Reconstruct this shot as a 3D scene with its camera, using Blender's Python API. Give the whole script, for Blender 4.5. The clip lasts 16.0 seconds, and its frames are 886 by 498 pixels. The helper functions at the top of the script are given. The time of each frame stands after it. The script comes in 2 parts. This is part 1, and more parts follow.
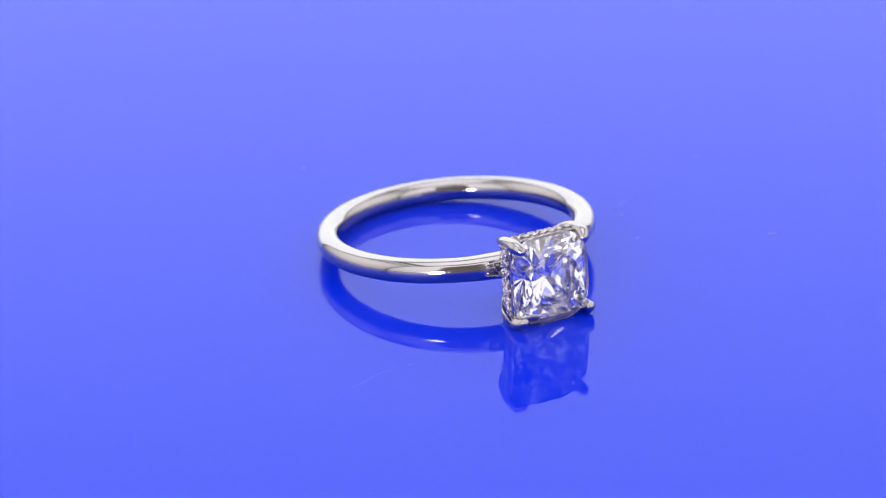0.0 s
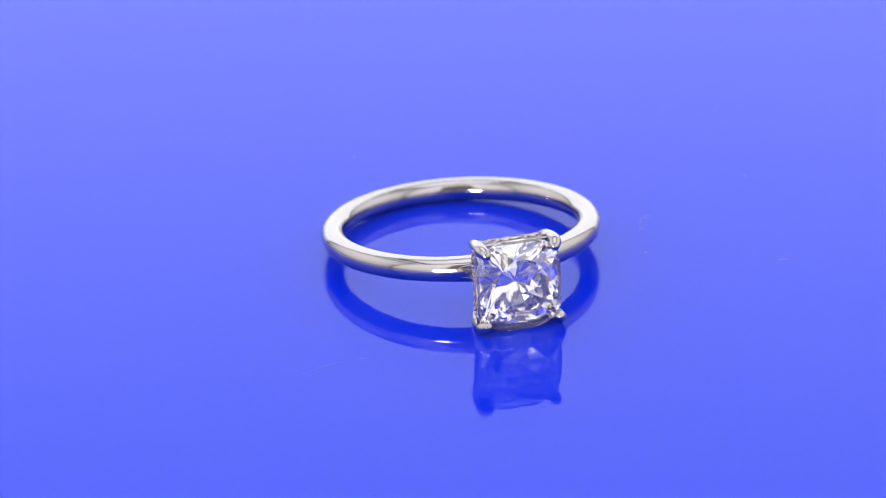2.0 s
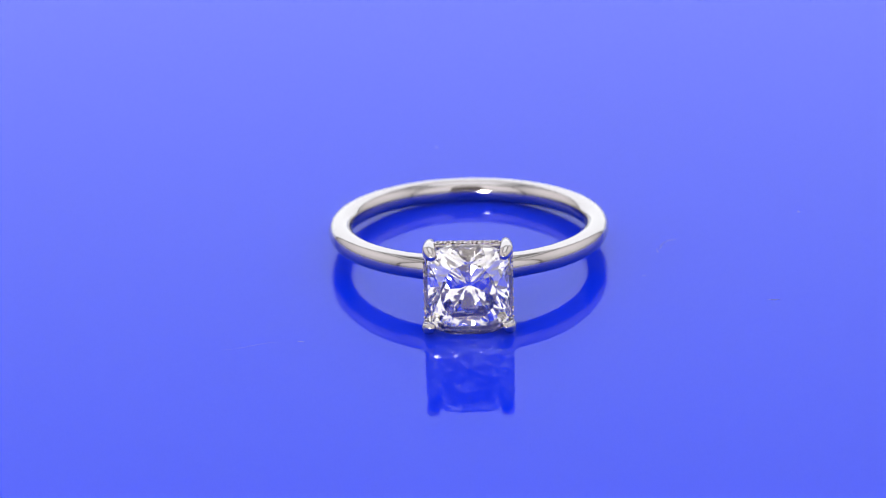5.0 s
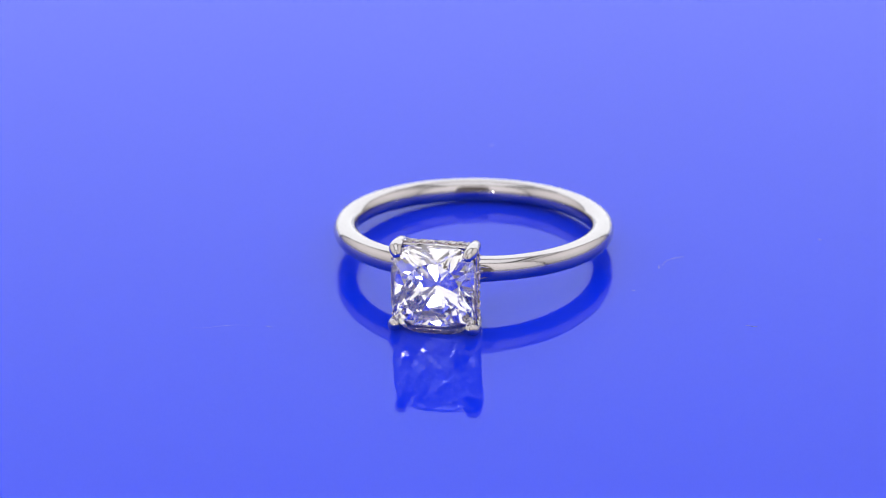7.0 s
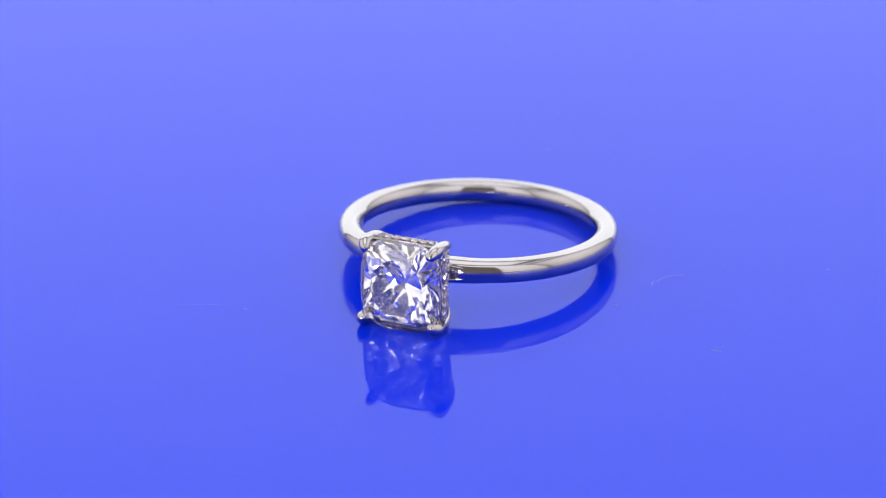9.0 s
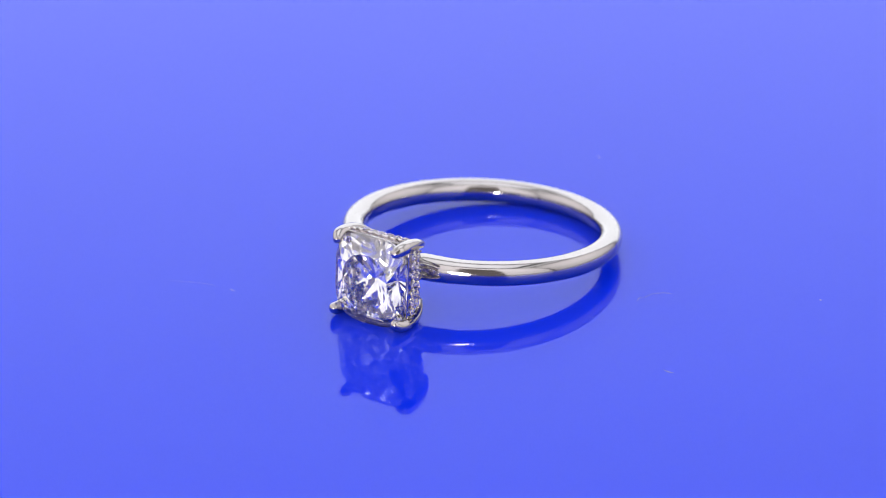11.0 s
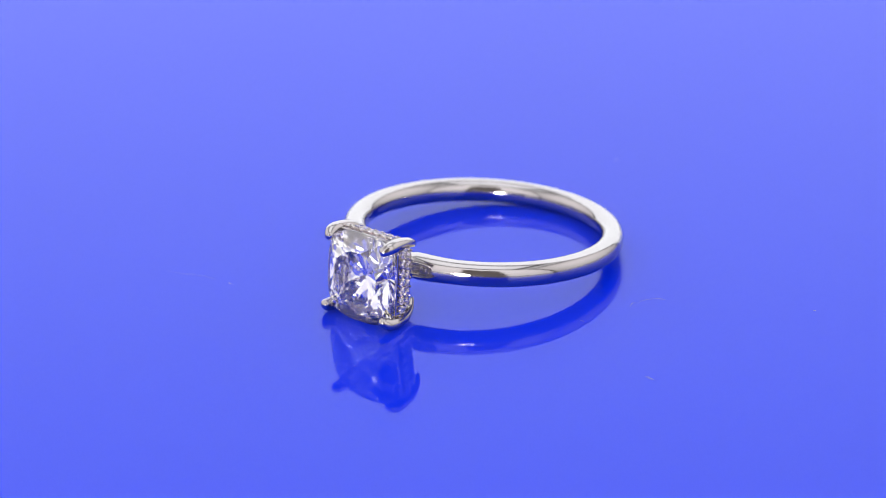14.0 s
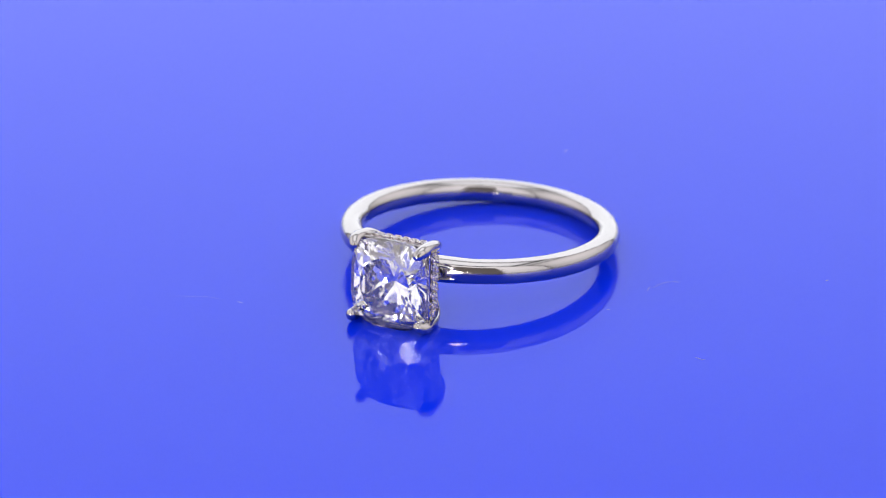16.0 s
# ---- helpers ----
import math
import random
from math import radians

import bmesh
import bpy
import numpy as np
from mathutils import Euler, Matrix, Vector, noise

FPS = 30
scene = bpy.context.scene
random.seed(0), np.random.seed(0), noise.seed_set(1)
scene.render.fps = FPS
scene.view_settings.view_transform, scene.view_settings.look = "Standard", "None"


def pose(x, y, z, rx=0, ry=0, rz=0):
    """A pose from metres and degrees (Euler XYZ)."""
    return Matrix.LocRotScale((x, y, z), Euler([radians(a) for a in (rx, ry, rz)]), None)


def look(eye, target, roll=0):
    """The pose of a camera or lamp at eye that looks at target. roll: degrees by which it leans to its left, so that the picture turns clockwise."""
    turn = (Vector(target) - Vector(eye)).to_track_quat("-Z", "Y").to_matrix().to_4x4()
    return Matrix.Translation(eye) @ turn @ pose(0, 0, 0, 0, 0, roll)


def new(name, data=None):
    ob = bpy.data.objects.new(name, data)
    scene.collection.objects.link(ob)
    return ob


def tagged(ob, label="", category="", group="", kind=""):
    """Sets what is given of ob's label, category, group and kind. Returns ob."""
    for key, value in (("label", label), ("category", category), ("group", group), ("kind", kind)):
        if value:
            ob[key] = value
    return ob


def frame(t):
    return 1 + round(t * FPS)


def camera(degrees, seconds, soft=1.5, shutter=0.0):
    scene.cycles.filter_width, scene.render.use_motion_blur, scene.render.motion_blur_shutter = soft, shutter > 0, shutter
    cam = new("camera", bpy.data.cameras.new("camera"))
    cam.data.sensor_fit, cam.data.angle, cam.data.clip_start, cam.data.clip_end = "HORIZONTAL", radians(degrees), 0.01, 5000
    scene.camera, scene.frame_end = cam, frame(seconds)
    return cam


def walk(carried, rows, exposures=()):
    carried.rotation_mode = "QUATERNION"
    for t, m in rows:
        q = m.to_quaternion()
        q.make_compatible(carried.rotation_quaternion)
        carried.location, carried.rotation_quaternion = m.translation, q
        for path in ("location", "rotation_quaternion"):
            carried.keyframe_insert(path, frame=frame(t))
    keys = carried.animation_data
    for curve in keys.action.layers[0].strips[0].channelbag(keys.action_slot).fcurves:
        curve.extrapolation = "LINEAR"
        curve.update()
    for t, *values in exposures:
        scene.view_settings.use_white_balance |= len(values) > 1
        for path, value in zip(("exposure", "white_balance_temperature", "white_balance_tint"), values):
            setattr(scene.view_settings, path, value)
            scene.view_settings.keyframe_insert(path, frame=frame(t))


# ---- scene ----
# One millimetre; the ring is about 20 mm across.
MM = 0.001

# ---- camera: it stands still ----
cam = camera(16.08, 16.0, soft=1.0)
cam.data.dof.use_dof = True
cam.data.dof.focus_distance = 0.2135
cam.data.dof.aperture_fstop = 46.0
EYE = (0.0, -0.20415, 0.09292)
AIM = (EYE[0] - 0.001332, EYE[1] + 0.182360, EYE[2] - 0.082115)
STAND = look(EYE, AIM, -1.46)
walk(cam, [(0.0, STAND), (16.0, STAND)], [(0.0, 0.0), (3.5, -0.01), (7.0, -0.05), (16.0, -0.06)])

# ---- world: dim warm surroundings outside a lit tent ----
world = bpy.data.worlds.new("studio_dark")
scene.world = world
# light runs to and fro many times inside a cut diamond
scene.cycles.max_bounces = scene.cycles.transmission_bounces = scene.cycles.glossy_bounces = 32
world.use_nodes = True
world.node_tree.nodes["Background"].inputs["Color"].default_value = (0.49, 0.44, 0.41, 1)
world.node_tree.nodes["Background"].inputs["Strength"].default_value = 0.45
BACK_GLOW, SIDE_GLOW, TOP_GLOW, FRONT_GLOW, LAMP_GLOW = 1.88, 1.05, 1.5, 1.27, 120.0


# ---- materials ----
def material(name):
    m = bpy.data.materials.new(name)
    m.use_nodes = True
    nt = m.node_tree
    nt.nodes.clear()
    out = nt.nodes.new("ShaderNodeOutputMaterial")
    return m, nt, out


def principled(nt, out, color, rough=0.5, metal=0.0, ior=1.5):
    b = nt.nodes.new("ShaderNodeBsdfPrincipled")
    b.inputs["Base Color"].default_value = (*color, 1)
    b.inputs["Roughness"].default_value = rough
    b.inputs["Metallic"].default_value = metal
    b.inputs["IOR"].default_value = ior
    nt.links.new(b.outputs[0], out.inputs[0])
    return b


def noise_node(nt, scale, detail=3.0, kind="Object"):
    tc = nt.nodes.new("ShaderNodeTexCoord")
    n = nt.nodes.new("ShaderNodeTexNoise")
    n.inputs["Scale"].default_value = scale
    n.inputs["Detail"].default_value = detail
    nt.links.new(tc.outputs[kind], n.inputs["Vector"])
    return n


def remap(nt, src, lo, hi, a=0.3, b=0.7):
    r = nt.nodes.new("ShaderNodeMapRange")
    r.inputs["From Min"].default_value, r.inputs["From Max"].default_value = a, b
    r.inputs["To Min"].default_value, r.inputs["To Max"].default_value = lo, hi
    nt.links.new(src, r.inputs["Value"])
    return r.outputs[0]


def bump(nt, b, src, strength, dist):
    n = nt.nodes.new("ShaderNodeBump")
    n.inputs["Strength"].default_value, n.inputs["Distance"].default_value = strength, dist
    nt.links.new(src, n.inputs["Height"])
    nt.links.new(n.outputs[0], b.inputs["Normal"])


def mix_color(nt, fac, c1, c2):
    m = nt.nodes.new("ShaderNodeMix")
    m.data_type = "RGBA"
    nt.links.new(fac, m.inputs[0])
    m.inputs[6].default_value, m.inputs[7].default_value = (*c1, 1), (*c2, 1)
    return m.outputs[2]


def make_white_gold():
    m, nt, out = material("white_gold")
    b = principled(nt, out, (0.485, 0.45, 0.46), 0.08, 1.0)
    n = noise_node(nt, 900, 4)
    nt.links.new(remap(nt, n.outputs[0], 0.08, 0.14), b.inputs["Roughness"])
    nt.links.new(mix_color(nt, n.outputs[0], (0.470, 0.436, 0.445), (0.500, 0.466, 0.475)), b.inputs["Base Color"])
    w = noise_node(nt, 350, 2)
    bump(nt, b, w.outputs[0], 0.04, 0.0002)
    return m


def make_diamond(name="diamond", color=(1.0, 0.994, 0.998)):
    m, nt, out = material(name)
    g = nt.nodes.new("ShaderNodeBsdfGlass")
    g.inputs["IOR"].default_value, g.inputs["Roughness"].default_value = 2.417, 0.012
    g.inputs["Color"].default_value = (*color, 1)
    nt.links.new(g.outputs[0], out.inputs[0])
    return m


def make_acrylic():
    m, nt, out = material("blue_acrylic")
    b = principled(nt, out, (0.002, 0.027, 0.86), 0.0, 0.0, 1.34)
    b.inputs["Alpha"].default_value = 0.86
    b.inputs["Specular Tint"].default_value = (0.685, 1.0, 1.0, 1)
    n = noise_node(nt, 60, 5)
    nt.links.new(mix_color(nt, n.outputs[0], (0.0018, 0.0255, 0.85), (0.0024, 0.0285, 0.87)), b.inputs["Base Color"])
    s = noise_node(nt, 25, 6)
    nt.links.new(remap(nt, s.outputs[0], 0.0, 0.012, 0.45, 0.8), b.inputs["Roughness"])
    return m


def make_plain(name, color, rough, scale, spread=0.06, relief=0.0005):
    m, nt, out = material(name)
    b = principled(nt, out, color, rough)
    n = noise_node(nt, scale, 5)
    lo = tuple(c * (1 - spread) for c in color)
    hi = tuple(min(1, c * (1 + spread)) for c in color)
    nt.links.new(mix_color(nt, n.outputs[0], lo, hi), b.inputs["Base Color"])
    bump(nt, b, n.outputs[0], 0.2, relief)
    return m


def make_glow(name, color, strength, hot=0.0, rise=0.0):
    """A lit diffuser; hot: how much brighter its middle is than its rim, as the bulb behind it makes it; rise: how much it gains from its foot upwards."""
    m, nt, out = material(name)
    e = nt.nodes.new("ShaderNodeEmission")
    e.inputs["Color"].default_value = (*color, 1)
    e.inputs["Strength"].default_value = strength
    if hot:
        tc = nt.nodes.new("ShaderNodeTexCoord")
        d = nt.nodes.new("ShaderNodeVectorMath")
        d.operation = "DISTANCE"
        nt.links.new(tc.outputs["Generated"], d.inputs[0])
        d.inputs[1].default_value = (0.5, 0.5, 0.5)
        nt.links.new(remap(nt, d.outputs["Value"], strength * (1 + hot), strength * (1 - hot), 0.5, 0.84), e.inputs["Strength"])
    if rise:
        tc = nt.nodes.new("ShaderNodeTexCoord")
        xyz = nt.nodes.new("ShaderNodeSeparateXYZ")
        nt.links.new(tc.outputs["Generated"], xyz.inputs[0])
        nt.links.new(remap(nt, xyz.outputs["Z"], strength * (1 - rise), strength * (1 + rise), 0.15, 0.55), e.inputs["Strength"])
    nt.links.new(e.outputs[0], out.inputs[0])
    return m


GOLD = make_white_gold()
DIAMOND = make_diamond()
PAVE = make_diamond("pave_diamond", (1.0, 0.985, 0.985))
ACRYLIC = make_acrylic()
LOWER_FACE = make_plain("blue_lower_face", (0.002, 0.026, 0.86), 0.0, 60, 0.02, 0.0)
LOWER_FACE.node_tree.nodes["Principled BSDF"].inputs["IOR"].default_value = 2.0
LINT = make_plain("dull_scratch", (0.05, 0.07, 0.45), 0.7, 3000, 0.2, 0.0)
FRAME = make_plain("black_frame_plastic", (0.03, 0.03, 0.03), 0.5, 80)
TABLE = make_plain("white_laminate", (0.75, 0.75, 0.74), 0.4, 30, 0.03)
GREY_PLASTIC = make_plain("grey_plastic", (0.25, 0.25, 0.26), 0.45, 60)
GLOW_BACK = make_glow("lit_diffuser_back", (0.95, 1.0, 1.03), BACK_GLOW, rise=0.055)
GLOW_SIDE = make_glow("lit_diffuser_side", (1.0, 0.985, 0.98), SIDE_GLOW, 0.35)
GLOW_FRONT = make_glow("lit_diffuser_front", (1.0, 0.985, 0.98), FRONT_GLOW, 0.30)
GLOW_ROOF = make_glow("roof_fill_glow", (0.98, 1.0, 1.0), 0.9)
GLOW_TOP = make_glow("lit_diffuser_top", (0.97, 1.0, 1.02), TOP_GLOW, 0.25)
GLOW_LAMP = make_glow("led_lens", (1.0, 0.96, 0.88), LAMP_GLOW)


# ---- mesh helpers ----
def part(name, bm, mat, parent=None, label="", smooth=False, flip=True):
    if flip:
        bmesh.ops.recalc_face_normals(bm, faces=bm.faces[:])
    me = bpy.data.meshes.new(name)
    bm.to_mesh(me)
    bm.free()
    me.materials.append(mat)
    if smooth:
        me.polygons.foreach_set("use_smooth", [True] * len(me.polygons))
    ob = new(name, me)
    if parent:
        ob.parent = parent
    if label:
        tagged(ob, label)
    return ob


def box(cx, cy, cz, sx, sy, sz, bevel=0.0, bm=None):
    bm = bm or bmesh.new()
    got = bmesh.ops.create_cube(bm, size=1.0, matrix=Matrix.Translation((cx, cy, cz)) @ Matrix.Diagonal((sx, sy, sz, 1)))
    if bevel:
        edges = list({e for v in got["verts"] for e in v.link_edges})
        bmesh.ops.bevel(bm, geom=edges, offset=bevel, segments=2, profile=0.5, affect="EDGES")
    return bm


def lathe(profile, n=96, bm=None):
    """A turned solid: profile is (radius, z) pairs from axis to axis."""
    bm = bm or bmesh.new()
    rings = []
    for r, z in profile:
        if r < 1e-9:
            rings.append([bm.verts.new((0, 0, z))])
        else:
            rings.append([bm.verts.new((r * math.cos(2 * math.pi * k / n), r * math.sin(2 * math.pi * k / n), z)) for k in range(n)])
    for a, b in zip(rings, rings[1:]):
        for k in range(n):
            q = [a[k % len(a)], a[(k + 1) % len(a)], b[(k + 1) % len(b)], b[k % len(b)]]
            q = list(dict.fromkeys(q))
            if len(q) > 2:
                bm.faces.new(q)
    return bm


def tube(points, radii, n=16, closed=False, bm=None):
    """A round rod along points with a radius at each; open ends are domed."""
    bm = bm or bmesh.new()
    pts = [Vector(p) for p in points]
    count = len(pts)
    tang = []
    for i in range(count):
        a = pts[(i - 1) % count] if closed or i else pts[0]
        b = pts[(i + 1) % count] if closed or i < count - 1 else pts[-1]
        tang.append((b - a).normalized())
    ref = Vector((0, 0, 1)) if abs(tang[0].z) < 0.9 else Vector((1, 0, 0))
    side = tang[0].cross(ref).normalized()
    stations = []
    for i in range(count):
        side = (side - tang[i] * side.dot(tang[i])).normalized()
        stations.append((pts[i], tang[i], side.copy(), radii[i]))
    if not closed:
        p, t, s, r = stations[0]
        head = [(p - t * r * math.cos(a), t, s, r * math.sin(a)) for a in (0.25, 0.6, 1.0)]
        p, t, s, r = stations[-1]
        tail = [(p + t * r * math.cos(a), t, s, r * math.sin(a)) for a in (1.0, 0.6, 0.25)]
        stations = head + stations + tail
    loops = []
    for p, t, s, r in stations:
        u = t.cross(s)
        loops.append([bm.verts.new(p + (s * math.cos(2 * math.pi * k / n) + u * math.sin(2 * math.pi * k / n)) * r) for k in range(n)])
    last = len(loops) if closed else len(loops) - 1
    for i in range(last):
        a, b = loops[i], loops[(i + 1) % len(loops)]
        for k in range(n):
            bm.faces.new((a[k], a[(k + 1) % n], b[(k + 1) % n], b[k]))
    if not closed:
        bm.faces.new(loops[0][::-1])
        bm.faces.new(loops[-1])
    return bm


def smooth_path(ctrl, steps=8):
    """Catmull-Rom through control rows of any length."""
    rows = [tuple(c) for c in ctrl]
    ext = [rows[0]] + rows + [rows[-1]]
    got = []
    for i in range(1, len(ext) - 2):
        for k in range(steps):
            t = k / steps
            got.append(tuple(0.5 * (2 * b + (c - a) * t + (2 * a - 5 * b + 4 * c - d) * t * t + (3 * b - a - 3 * c + d) * t ** 3)
                             for a, b, c, d in zip(ext[i - 1], ext[i], ext[i + 1], ext[i + 2])))
    got.append(rows[-1])
    return got


# ---- the studio: table top and light tent ----
def build_table():
    bm = box(0, 0.066, -0.041, 0.80, 0.72, 0.030, 0.004)
    tagged(part("table_top", bm, TABLE), "white laminate table top under the light tent", "table top", kind="structure")


def build_tent():
    """White cloth tent lit from above, behind and the upper sides; the lens looks in through a slot in front."""
    t = new("light_tent")
    tagged(t, "white cloth light tent with glowing diffuser panels and open front", "light tent")
    t.location = (0, 0, -0.026)
    front, back, mid, deep = -0.192, 0.322, 0.066, 0.512
    part("back_panel", box(0, back, 0.245, 0.57, 0.004, 0.43), GLOW_BACK, t, "evenly lit white diffuser panel")
    for x in (-0.302, 0.302):
        part("side_panel", box(x, mid, 0.245, 0.004, deep - 0.03, 0.43), GLOW_SIDE, t, "evenly lit white diffuser panel")
    part("top_panel", box(0, 0.02, 0.478, 0.36, 0.36, 0.004), GLOW_TOP, t, "evenly lit white diffuser panel")
    bm = bmesh.new()
    for x in (-0.1975, 0.1975):
        box(x, 0.02, 0.474, 0.035, 0.430, 0.014, 0.002, bm)
    for y in (-0.1775, 0.2175):
        box(0, y, 0.474, 0.360, 0.035, 0.014, 0.002, bm)
    part("panel_frame", bm, FRAME, t, "black frame round the lit panel")
    # the roof's even glow is added fill for the disc, with no lamp above
    part("roof", box(0, mid, 0.486, 0.60, deep, 0.004), GLOW_ROOF, t, "unseen white cloth roof with an added fill glow")
    # front with a tall opening for the lens, crossed by one bar
    bm = bmesh.new()
    box(-0.179, front, 0.250, 0.242, 0.004, 0.44, bm=bm)
    box(0.183, front, 0.250, 0.234, 0.004, 0.44, bm=bm)
    # the bar is made taller as added glow that brightens the stone
    box(0.004, front, 0.330, 0.124, 0.004, 0.130, bm=bm)
    part("front_panel", bm, GLOW_FRONT, t, "lit white diffuser with an opening for the lens")
    for x in (-0.297, 0.297):
        for y in (front, back - 0.005):
            part("pole", box(x, y, 0.24, 0.012, 0.012, 0.48, 0.002), FRAME, t)
        part("rail", box(x, mid, 0.476, 0.012, deep - 0.02, 0.012, 0.002), FRAME, t)
    for y in (front, back - 0.005):
        part("rail", box(0, y, 0.476, 0.58, 0.012, 0.012, 0.002), FRAME, t)


def build_lamp(at, aim, size):
    m = look(at, aim)
    lamp = new("led_lamp")
    tagged(lamp, "small round lit studio lamp with a dark housing", "studio lamp")
    lamp.matrix_basis = m
    part("housing", lathe([(0, 0.03), (size * 0.6, 0.03), (size * 1.1, 0.02), (size * 1.15, -0.002), (size * 1.05, -0.003), (size * 1.05, 0.0), (0, 0.0)], 32), FRAME, lamp)
    part("lens", lathe([(0, -0.004), (size * 0.7, -0.003), (size, -0.001), (0, -0.001)], 32), GLOW_LAMP, lamp, "glowing frosted lens")
    return lamp


# ---- the turntable ----
def build_turntable():
    t = new("turntable")
    tagged(t, "round turntable with a glossy deep blue acrylic disc", "turntable")
    part("disc", lathe([(0, 0.0), (0.1495, 0.0), (0.150, -0.0005), (0.150, -0.003), (0.1498, -0.003)], 128), ACRYLIC, t, "glossy deep blue acrylic disc")
    # added plane: stands for the sheet's underside and gives the faint second reflection
    part("lower_face", lathe([(0, -0.00106), (0.1495, -0.00106), (0.1495, -0.0028), (0, -0.0028)], 128), LOWER_FACE, t, "deep blue lower face of the acrylic, added for its faint second reflection")
    part("drum", lathe([(0, -0.0035), (0.13, -0.0035), (0.132, -0.006), (0.132, -0.024), (0.13, -0.0255), (0, -0.0255)], 96), GREY_PLASTIC, t, "grey plastic turning base")
    # a few hairline scratches and smears that turn with the disc
    for x, y, length, width, turn in ((-9.2, -14.1, 0.55, 0.06, 12), (-12.3, -15.1, 4.2, 0.025, 10), (14.0, 4.3, 2.0, 0.05, 68), (14.4, 5.0, 1.1, 0.06, 40),
                                      (13.6, 3.2, 0.9, 0.05, 95), (22.3, -4.3, 0.8, 0.12, 20), (13.0, -1.2, 0.35, 0.08, 0), (23.3, 11.1, 0.25, 0.12, 30), (-5.2, 21.0, 0.3, 0.10, 60)):
        rows = []
        for k in range(9):
            u = k / 8 - 0.5
            rows.append((u * length, 0.10 * length * math.sin(4.2 * u + x), 0.001, width * 0.5 * (1.05 - 4 * u * u * 0.95)))
        bm = tube([r[:3] for r in rows], [r[3] for r in rows], 6)
        bm.transform(Matrix.Translation((x * MM, y * MM, 0)) @ pose(0, 0, 0, 0, 0, turn) @ Matrix.Diagonal((MM, MM, MM * 0.25, 1)))
        part("scratch", bm, LINT, t, "hairline mark on the acrylic", True)
    return t


# ---- the ring; millimetres: x along the side, -y towards the stone, z up, then tilted to rest on its lower prongs ----
R_MID, R_TUBE = 9.15, 0.86
TILT = Matrix.Translation((0, 0, 1.835 * MM)) @ pose(0, 0, 0, -6.0)
LEAN = TILT @ Matrix.Diagonal((MM, MM, MM, 1))


def ring_part(name, bm, mat, parent, label="", smooth=False, out=0.0):
    """out: millimetres by which the piece stands further out from the band."""
    bm.transform(LEAN @ Matrix.Translation((0, -out, 0)))
    return part(name, bm, mat, parent, label, smooth)


def ease(a, b, x):
    t = max(0.0, min(1.0, (x - a) / (b - a)))
    return t * t * (3 - 2 * t)


def build_band(parent):
    bm = bmesh.new()
    na, nb = 288, 32
    loops = []
    for i in range(na):
        a = 360 * i / na
        d = min(a, 360 - a)
        rise = 1 - ease(10, 27, d)
        under = 1 - ease(4, 8, d)
        out_r = R_TUBE * (1.03 + 0.08 * rise * (1 - under) - 0.40 * under)
        half = R_TUBE * (1.0 + 0.09 * rise * (1 - under) - 0.05 * under)
        loop = []
        for k in range(nb):
            c, s = math.cos(2 * math.pi * k / nb), math.sin(2 * math.pi * k / nb)
            px = math.copysign(abs(c) ** (0.88 if c > 0 else 1.0), c) * (out_r if c > 0 else R_TUBE * 0.92)
            pz = math.copysign(abs(s) ** (0.88 if c > 0 else 0.95), s) * half
            rr = R_MID + px
            an = math.radians(a)
            loop.append(bm.verts.new((rr * math.sin(an), -rr * math.cos(an), pz)))
        loops.append(loop)
    for i in range(na):
        p, q = loops[i], loops[(i + 1) % na]
        for k in range(nb):
            bm.faces.new((p[k], p[(k + 1) % nb], q[(k + 1) % nb], q[k]))
    return ring_part("band", bm, GOLD, parent, "polished white gold band", True)


def cushion(half, power, n):
    """Support distance and point of a cushion outline for n directions."""
    rows = []
    fine = []
    for i in range(1440):
        t = 2 * math.pi * i / 1440
        c, s = math.cos(t), math.sin(t)
        fine.append((half * math.copysign(abs(c) ** (2 / power), c), half * math.copysign(abs(s) ** (2 / power), s)))
    for i in range(n):
        az = 2 * math.pi * i / n
        rows.append((az, max(x * math.cos(az) + z * math.sin(az) for x, z in fine)))
    return rows


def cut(bm, normal, dist):
    """Grind one flat facet on a convex solid."""
    no = Vector(normal).normalized()
    got = bmesh.ops.bisect_plane(bm, geom=bm.verts[:] + bm.edges[:] + bm.faces[:], dist=1e-6, plane_co=no * dist, plane_no=no, clear_outer=True)
    edges = [e for e in got["geom_cut"] if isinstance(e, bmesh.types.BMEdge) and e.is_boundary]
    if len(edges) > 2:
        bmesh.ops.contextual_create(bm, geom=edges)


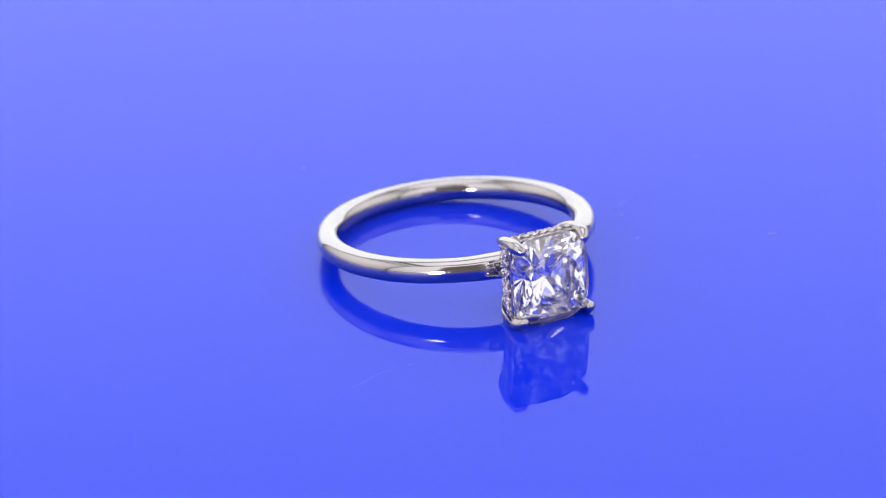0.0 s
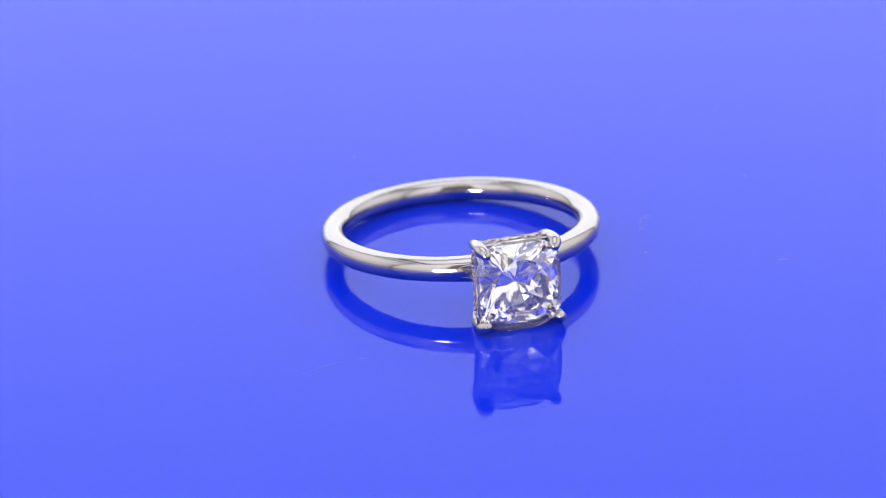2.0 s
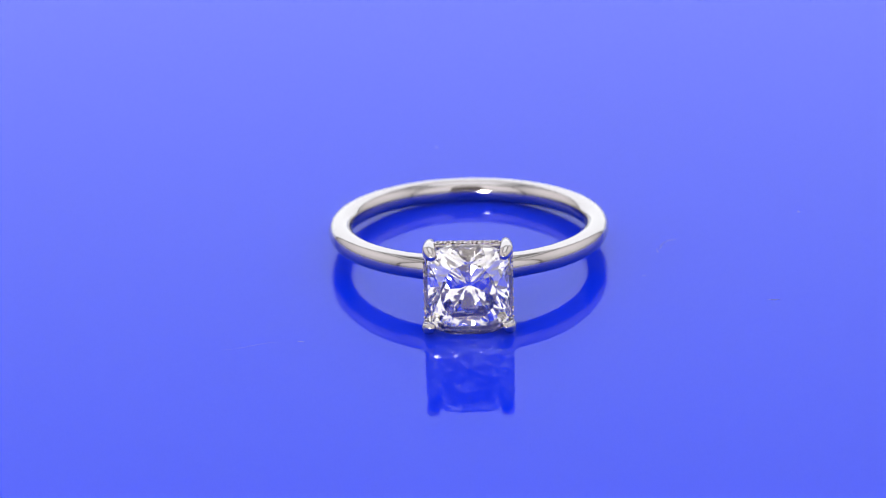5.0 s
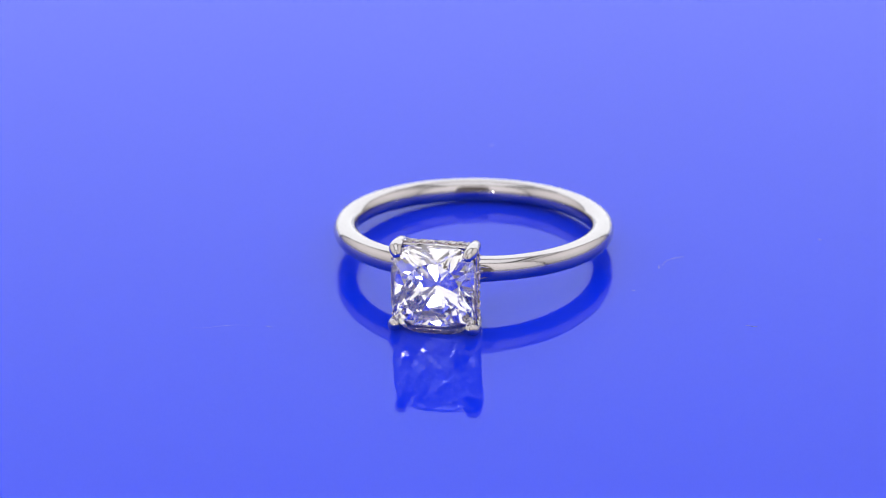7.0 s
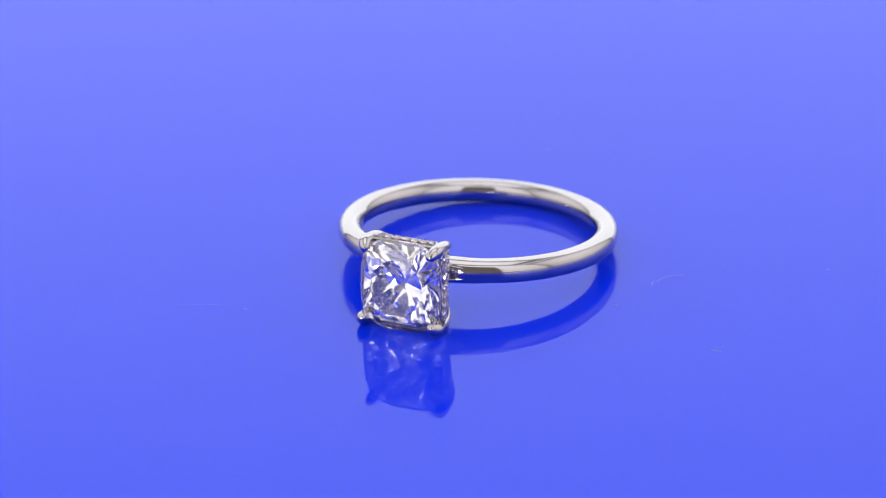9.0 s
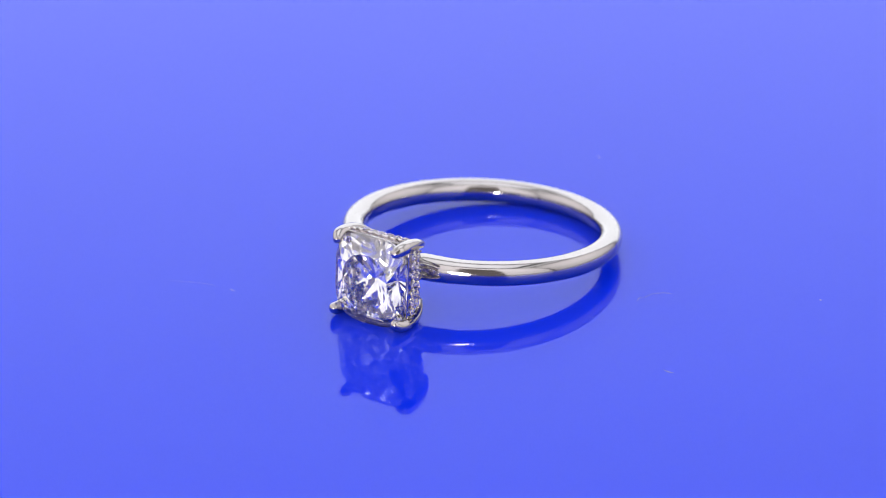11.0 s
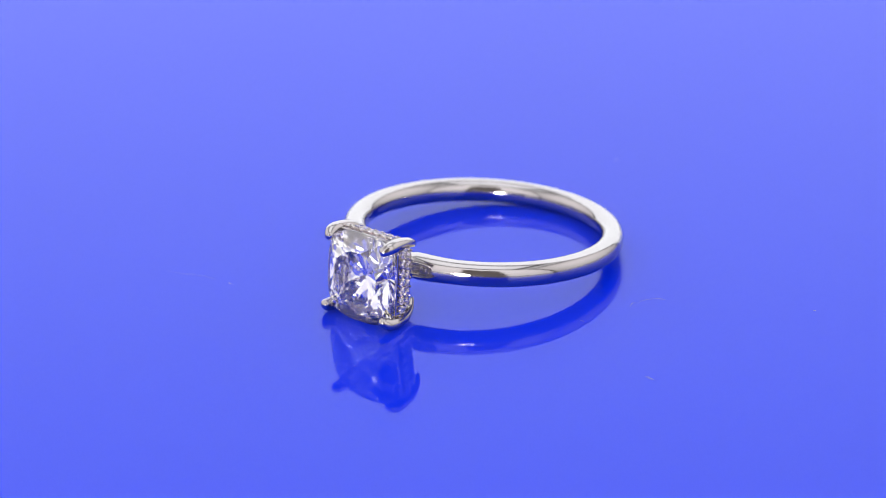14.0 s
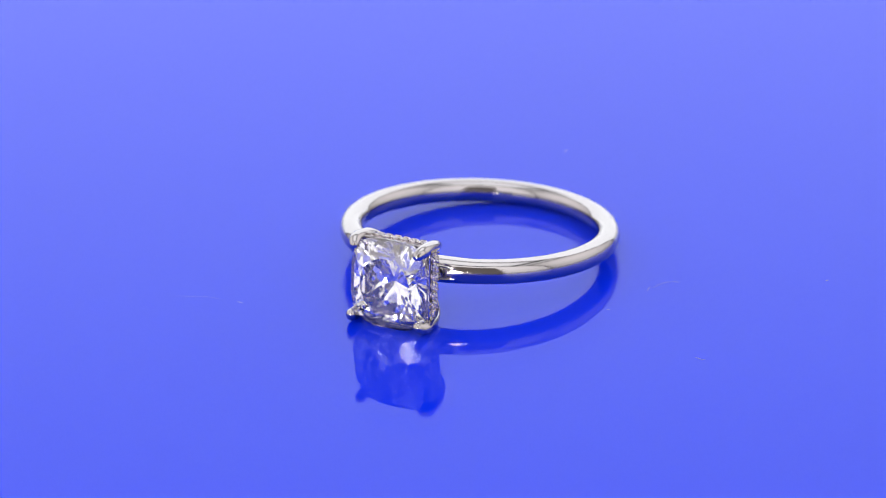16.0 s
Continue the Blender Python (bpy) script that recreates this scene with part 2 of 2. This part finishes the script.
def cut_gem(half, power, crown, girdle, table, bands, counts):
    """A cushion brilliant: z points out of the table; the girdle's top lies at z = 0."""
    bm = bmesh.new()
    bmesh.ops.create_cube(bm, size=half * 4)
    rng = random.Random(5)
    sup = cushion(half, power, 64)
    for az, h in sup[::2]:
        cut(bm, (math.cos(az), math.sin(az), 0), h)
    cut(bm, (0, 0, 1), crown)

    def slope(az, h, ang, up, z):
        a = math.radians(ang)
        n = Vector((math.cos(az) * math.sin(a), math.sin(az) * math.sin(a), math.cos(a) * (1 if up else -1)))
        cut(bm, n, n.dot(Vector((math.cos(az) * h, math.sin(az) * h, z))))

    for i in range(0, 64, 8):
        az, h = sup[i]
        slope(az, h, math.degrees(math.atan(crown / (h - table * half))) + rng.uniform(-1, 1), True, 0)
    for i in range(4, 64, 8):
        az, h = sup[i]
        slope(az, table * half * 1.02, 23 + rng.uniform(-1, 1), True, crown)
    for i in range(2, 64, 4):
        az, h = sup[i]
        slope(az, h, math.degrees(math.atan(crown / (h - table * half))) + 5 + rng.uniform(-1, 1), True, 0)
    for i in range(1, 64, 4):
        az, h = sup[i]
        slope(az, h, math.degrees(math.atan(crown / (h - table * half))) + 11 + rng.uniform(-2, 2), True, 0)
    # pavilion: bands of staggered facets, flat near the culet and steep at the girdle
    wide = cushion(half, power, 360)
    profile, z = [], -girdle
    for f0, f1, ang in bands:
        drop = half * (f0 - f1) * math.tan(math.radians(ang))
        profile.append((f0, z, f1, z - drop))
        z -= drop
    for (f0, z0, f1, z1), (count, shift, play) in zip(profile, counts):
        for i in range(count):
            az = 2 * math.pi * (i + shift + rng.uniform(-play, play)) / count
            h = wide[round(math.degrees(az)) % 360][1]
            ang = math.degrees(math.atan2(z0 - z1, h * (f0 - f1)))
            slope(az, h * f0, ang + rng.uniform(-play, play) * 7, False, z0)
    return bm


GEM_Y = -13.05
HEAD_OUT = 0.36


def build_stone(parent):
    bm = cut_gem(3.0, 3.2, 0.74, 0.10, 0.62, ((1.0, 0.86, 57), (0.86, 0.70, 50), (0.70, 0.53, 46.5), (0.53, 0.34, 44.4), (0.34, 0.0, 42.6)),
                 ((40, 0.5, 0.2), (32, 0.0, 0.25), (28, 0.5, 0.25), (16, 0.0, 0.2), (8, 0.5, 0.04)))
    # table faces -y
    bm.transform(Matrix.Translation((0, GEM_Y - 0.16, -0.08)) @ Matrix.Diagonal((1, 1, 1.06, 1)) @ pose(0, 0, 0, 90))
    return ring_part("centre_stone", bm, DIAMOND, parent, "clear cushion-cut diamond with bright facets", out=HEAD_OUT)


def rounded_square(half, corner, y, n=6):
    pts = []
    for qx, qz, start in ((1, 1, 0), (-1, 1, 90), (-1, -1, 180), (1, -1, 270)):
        for k in range(n + 1):
            a = math.radians(start + 90 * k / n)
            pts.append((qx * (half - corner) + corner * math.cos(a), y, qz * (half - corner) + corner * math.sin(a) + 0.08))
    return pts


def build_setting(parent):
    setting = new("setting")
    setting.parent = parent
    tagged(setting, "white gold basket set with tiny diamonds")
    for half, y, r in ((2.34, -10.95, 0.10), (2.58, -11.90, 0.06), (2.84, -12.88, 0.08)):
        pts = rounded_square(half, 0.75, y, 8)
        ring_part("rail", tube(pts, [r] * len(pts), 10, True), GOLD, setting, "", True, HEAD_OUT)
    for side in range(4):
        wall = bmesh.new()
        rows = ((1.75, -10.80, 2.10, 0.25), (2.15, -12.45, 2.52, 0.12))
        for x, y, z, thick in rows:
            for dz in (0.0, -thick):
                for sx in (-1, 1):
                    wall.verts.new((sx * x, y, z + dz))
        bmesh.ops.convex_hull(wall, input=wall.verts[:])
        wall.transform(Matrix.Translation((0, 0, 0.08)) @ pose(0, 0, 0, 0, 90 * side, 0))
        ring_part("basket_wall", wall, GOLD, setting, out=HEAD_OUT)
    for x in (-1, 1):
        for z in (-1, 1):
            dz = 0.08
            up, in_x = (2.70, 0.20) if z > 0 else (2.83, 0.05)
            ctrl = [(x * 2.05, -10.15, z * 2.00 + dz, 0.16), (x * 2.38, -10.75, z * (up - 0.36) + dz, 0.27), (x * (2.66 - in_x * 0.5), -11.6, z * (up - 0.08) + dz, 0.38),
                    (x * (2.80 - in_x), -12.6, z * up + dz, 0.46), (x * (2.80 - in_x), -13.35, z * (up - 0.03) + dz, 0.46), (x * (2.64 - in_x), -13.80, z * (up - 0.22) + dz, 0.37)]
            rows = smooth_path(ctrl)
            ring_part("prong", tube([r[:3] for r in rows], [r[3] for r in rows], 16), GOLD, setting, "polished rounded claw", True, HEAD_OUT)
    return setting


def build_pave(setting):
    """Small brilliants in two rows on each side of the basket, with bead grips between them."""
    bm = lathe([(0, 0.15), (0.19, 0.15), (0.335, 0.03), (0.335, 0.0), (0, -0.28)], 10)
    me = bpy.data.meshes.new("pave_stone")
    bmesh.ops.recalc_face_normals(bm, faces=bm.faces[:])
    bm.transform(Matrix.Diagonal((MM, MM, MM, 1)))
    bm.to_mesh(me)
    bm.free()
    me.materials.append(PAVE)
    beads = bmesh.new()
    rigid = TILT @ Matrix.Translation((0, -HEAD_OUT * MM, 0))
    for side in range(4):
        turn = pose(0, 0, 0, 0, 90 * side, 0)
        for row, (y, count) in enumerate(((-11.50, 6), (-12.28, 7))):
            for k in range(count):
                t = (k - (count - 1) / 2) * 0.66
                place = Matrix.Translation((0, 0, 0.08)) @ turn @ Matrix.Translation((t, y, 2.25 + (-10.35 - y) * 0.268 + 0.10)) @ pose(0, 0, 0, -15)
                ob = new("pave_stone", me)
                ob.parent = setting
                pl = place.copy()
                pl.translation = place.translation * MM
                ob.matrix_basis = rigid @ pl @ pose(0, 0, 0, 0, 0, random.uniform(0, 36))
                for dy in (-0.37, 0.37):
                    for dt in (-0.33, 0.33):
                        bmesh.ops.create_icosphere(beads, subdivisions=1, radius=0.105, matrix=place @ Matrix.Translation((dt, dy, 0.05)))
    tagged(ring_part("beading", beads, GOLD, setting, "tiny white gold bead grips", True, HEAD_OUT), kind="stuff")


def build_shoulders(parent):
    for s in (-1, 1):
        for ang, length, width in ((13.6, 0.80, 0.74), (17.8, 0.62, 0.50)):
            bm = bmesh.new()
            lower = [(-length / 2, -width / 2 * 1.1), (length / 2, -width / 2 * 0.8), (length / 2, width / 2 * 0.8), (-length / 2, width / 2 * 1.1)]
            rings = []
            for k, z in ((0.3, -0.45), (1.0, 0.0), (1.0, 0.08), (0.62, 0.24)):
                rings.append([bm.verts.new((x * k, y * k, z)) for x, y in lower])
            for a, b in zip(rings, rings[1:]):
                for k in range(4):
                    bm.faces.new((a[k], a[(k + 1) % 4], b[(k + 1) % 4], b[k]))
            bm.faces.new(rings[0][::-1])
            bm.faces.new(rings[-1])
            d = ang
            rr = R_MID + R_TUBE * (0.97 + 0.12 * (1 - ease(10, 27, d))) - 0.22
            an = math.radians(ang) * s
            tangent = Vector((math.cos(an), math.sin(an), 0)) * s
            outward = Vector((math.sin(an), -math.cos(an), 0))
            up = outward.cross(tangent)
            m = Matrix((tangent, up, outward)).transposed().to_4x4()
            m.translation = outward * rr
            bm.transform(m)
            ring_part("shoulder_stone", bm, DIAMOND, parent, "small tapered step-cut diamond")
        for z in (-1, 1):
            rows = []
            for k in range(12):
                d = 9 + 11 * k / 11
                rise = 1 - ease(10, 27, d)
                rr = R_MID + R_TUBE * (0.92 + 0.12 * rise) - 0.04
                an = math.radians(d) * s
                w = 0.12 + 0.36 * rise
                rows.append((rr * math.sin(an), -rr * math.cos(an), z * w, 0.05 + 0.03 * rise))
            ring_part("shoulder_ridge", tube([r[:3] for r in rows], [r[3] for r in rows], 10), GOLD, parent, "", True)


def build_ring():
    ring = new("diamond_ring")
    tagged(ring, "white gold engagement ring with cushion-cut diamond on blue acrylic", "ring")
    build_band(ring)
    build_stone(ring)
    setting = build_setting(ring)
    build_shoulders(ring)
    build_pave(setting)
    return ring


build_table()
build_tent()
build_lamp((-0.050, -0.172, 0.0085), (0, 0, 0.002), 0.0145)
turntable = build_turntable()
ring = build_ring()

# ---- what moves: the turntable swings one way, stops, and swings back, carrying the ring ----
TURNS = [(0, 20.25), (0.5, 17.37), (1, 14.48), (1.5, 11.60), (2, 8.71), (2.5, 5.83), (3, 2.94), (3.5, 0.06), (4, -2.83), (4.5, -5.71), (5, -8.59), (5.5, -11.48), (6, -14.36), (6.5, -17.25), (7, -20.13), (7.5, -23.02), (8, -25.90), (8.5, -28.79), (9, -31.67), (9.5, -34.52), (10, -37.37), (10.5, -40.22), (11, -43.07), (11.5, -45.92), (12, -48.77), (12.4, -51.05), (12.55, -51.75), (12.65, -52.10), (13.05, -52.10), (13.15, -51.90), (13.3, -51.05), (13.5, -49.80), (14, -47.00), (14.5, -44.20), (15, -41.40), (15.5, -38.60), (16, -35.80)]


def motions():
    walk(turntable, [(t, pose(0, 0, 0, 0, 0, a)) for t, a in TURNS])
    walk(ring, [(t, pose(0, 0, 0, 0, 0, a) @ pose(0.104 * MM, 1.867 * MM, 0, 0, 0, 8.01)) for t, a in TURNS])


motions()
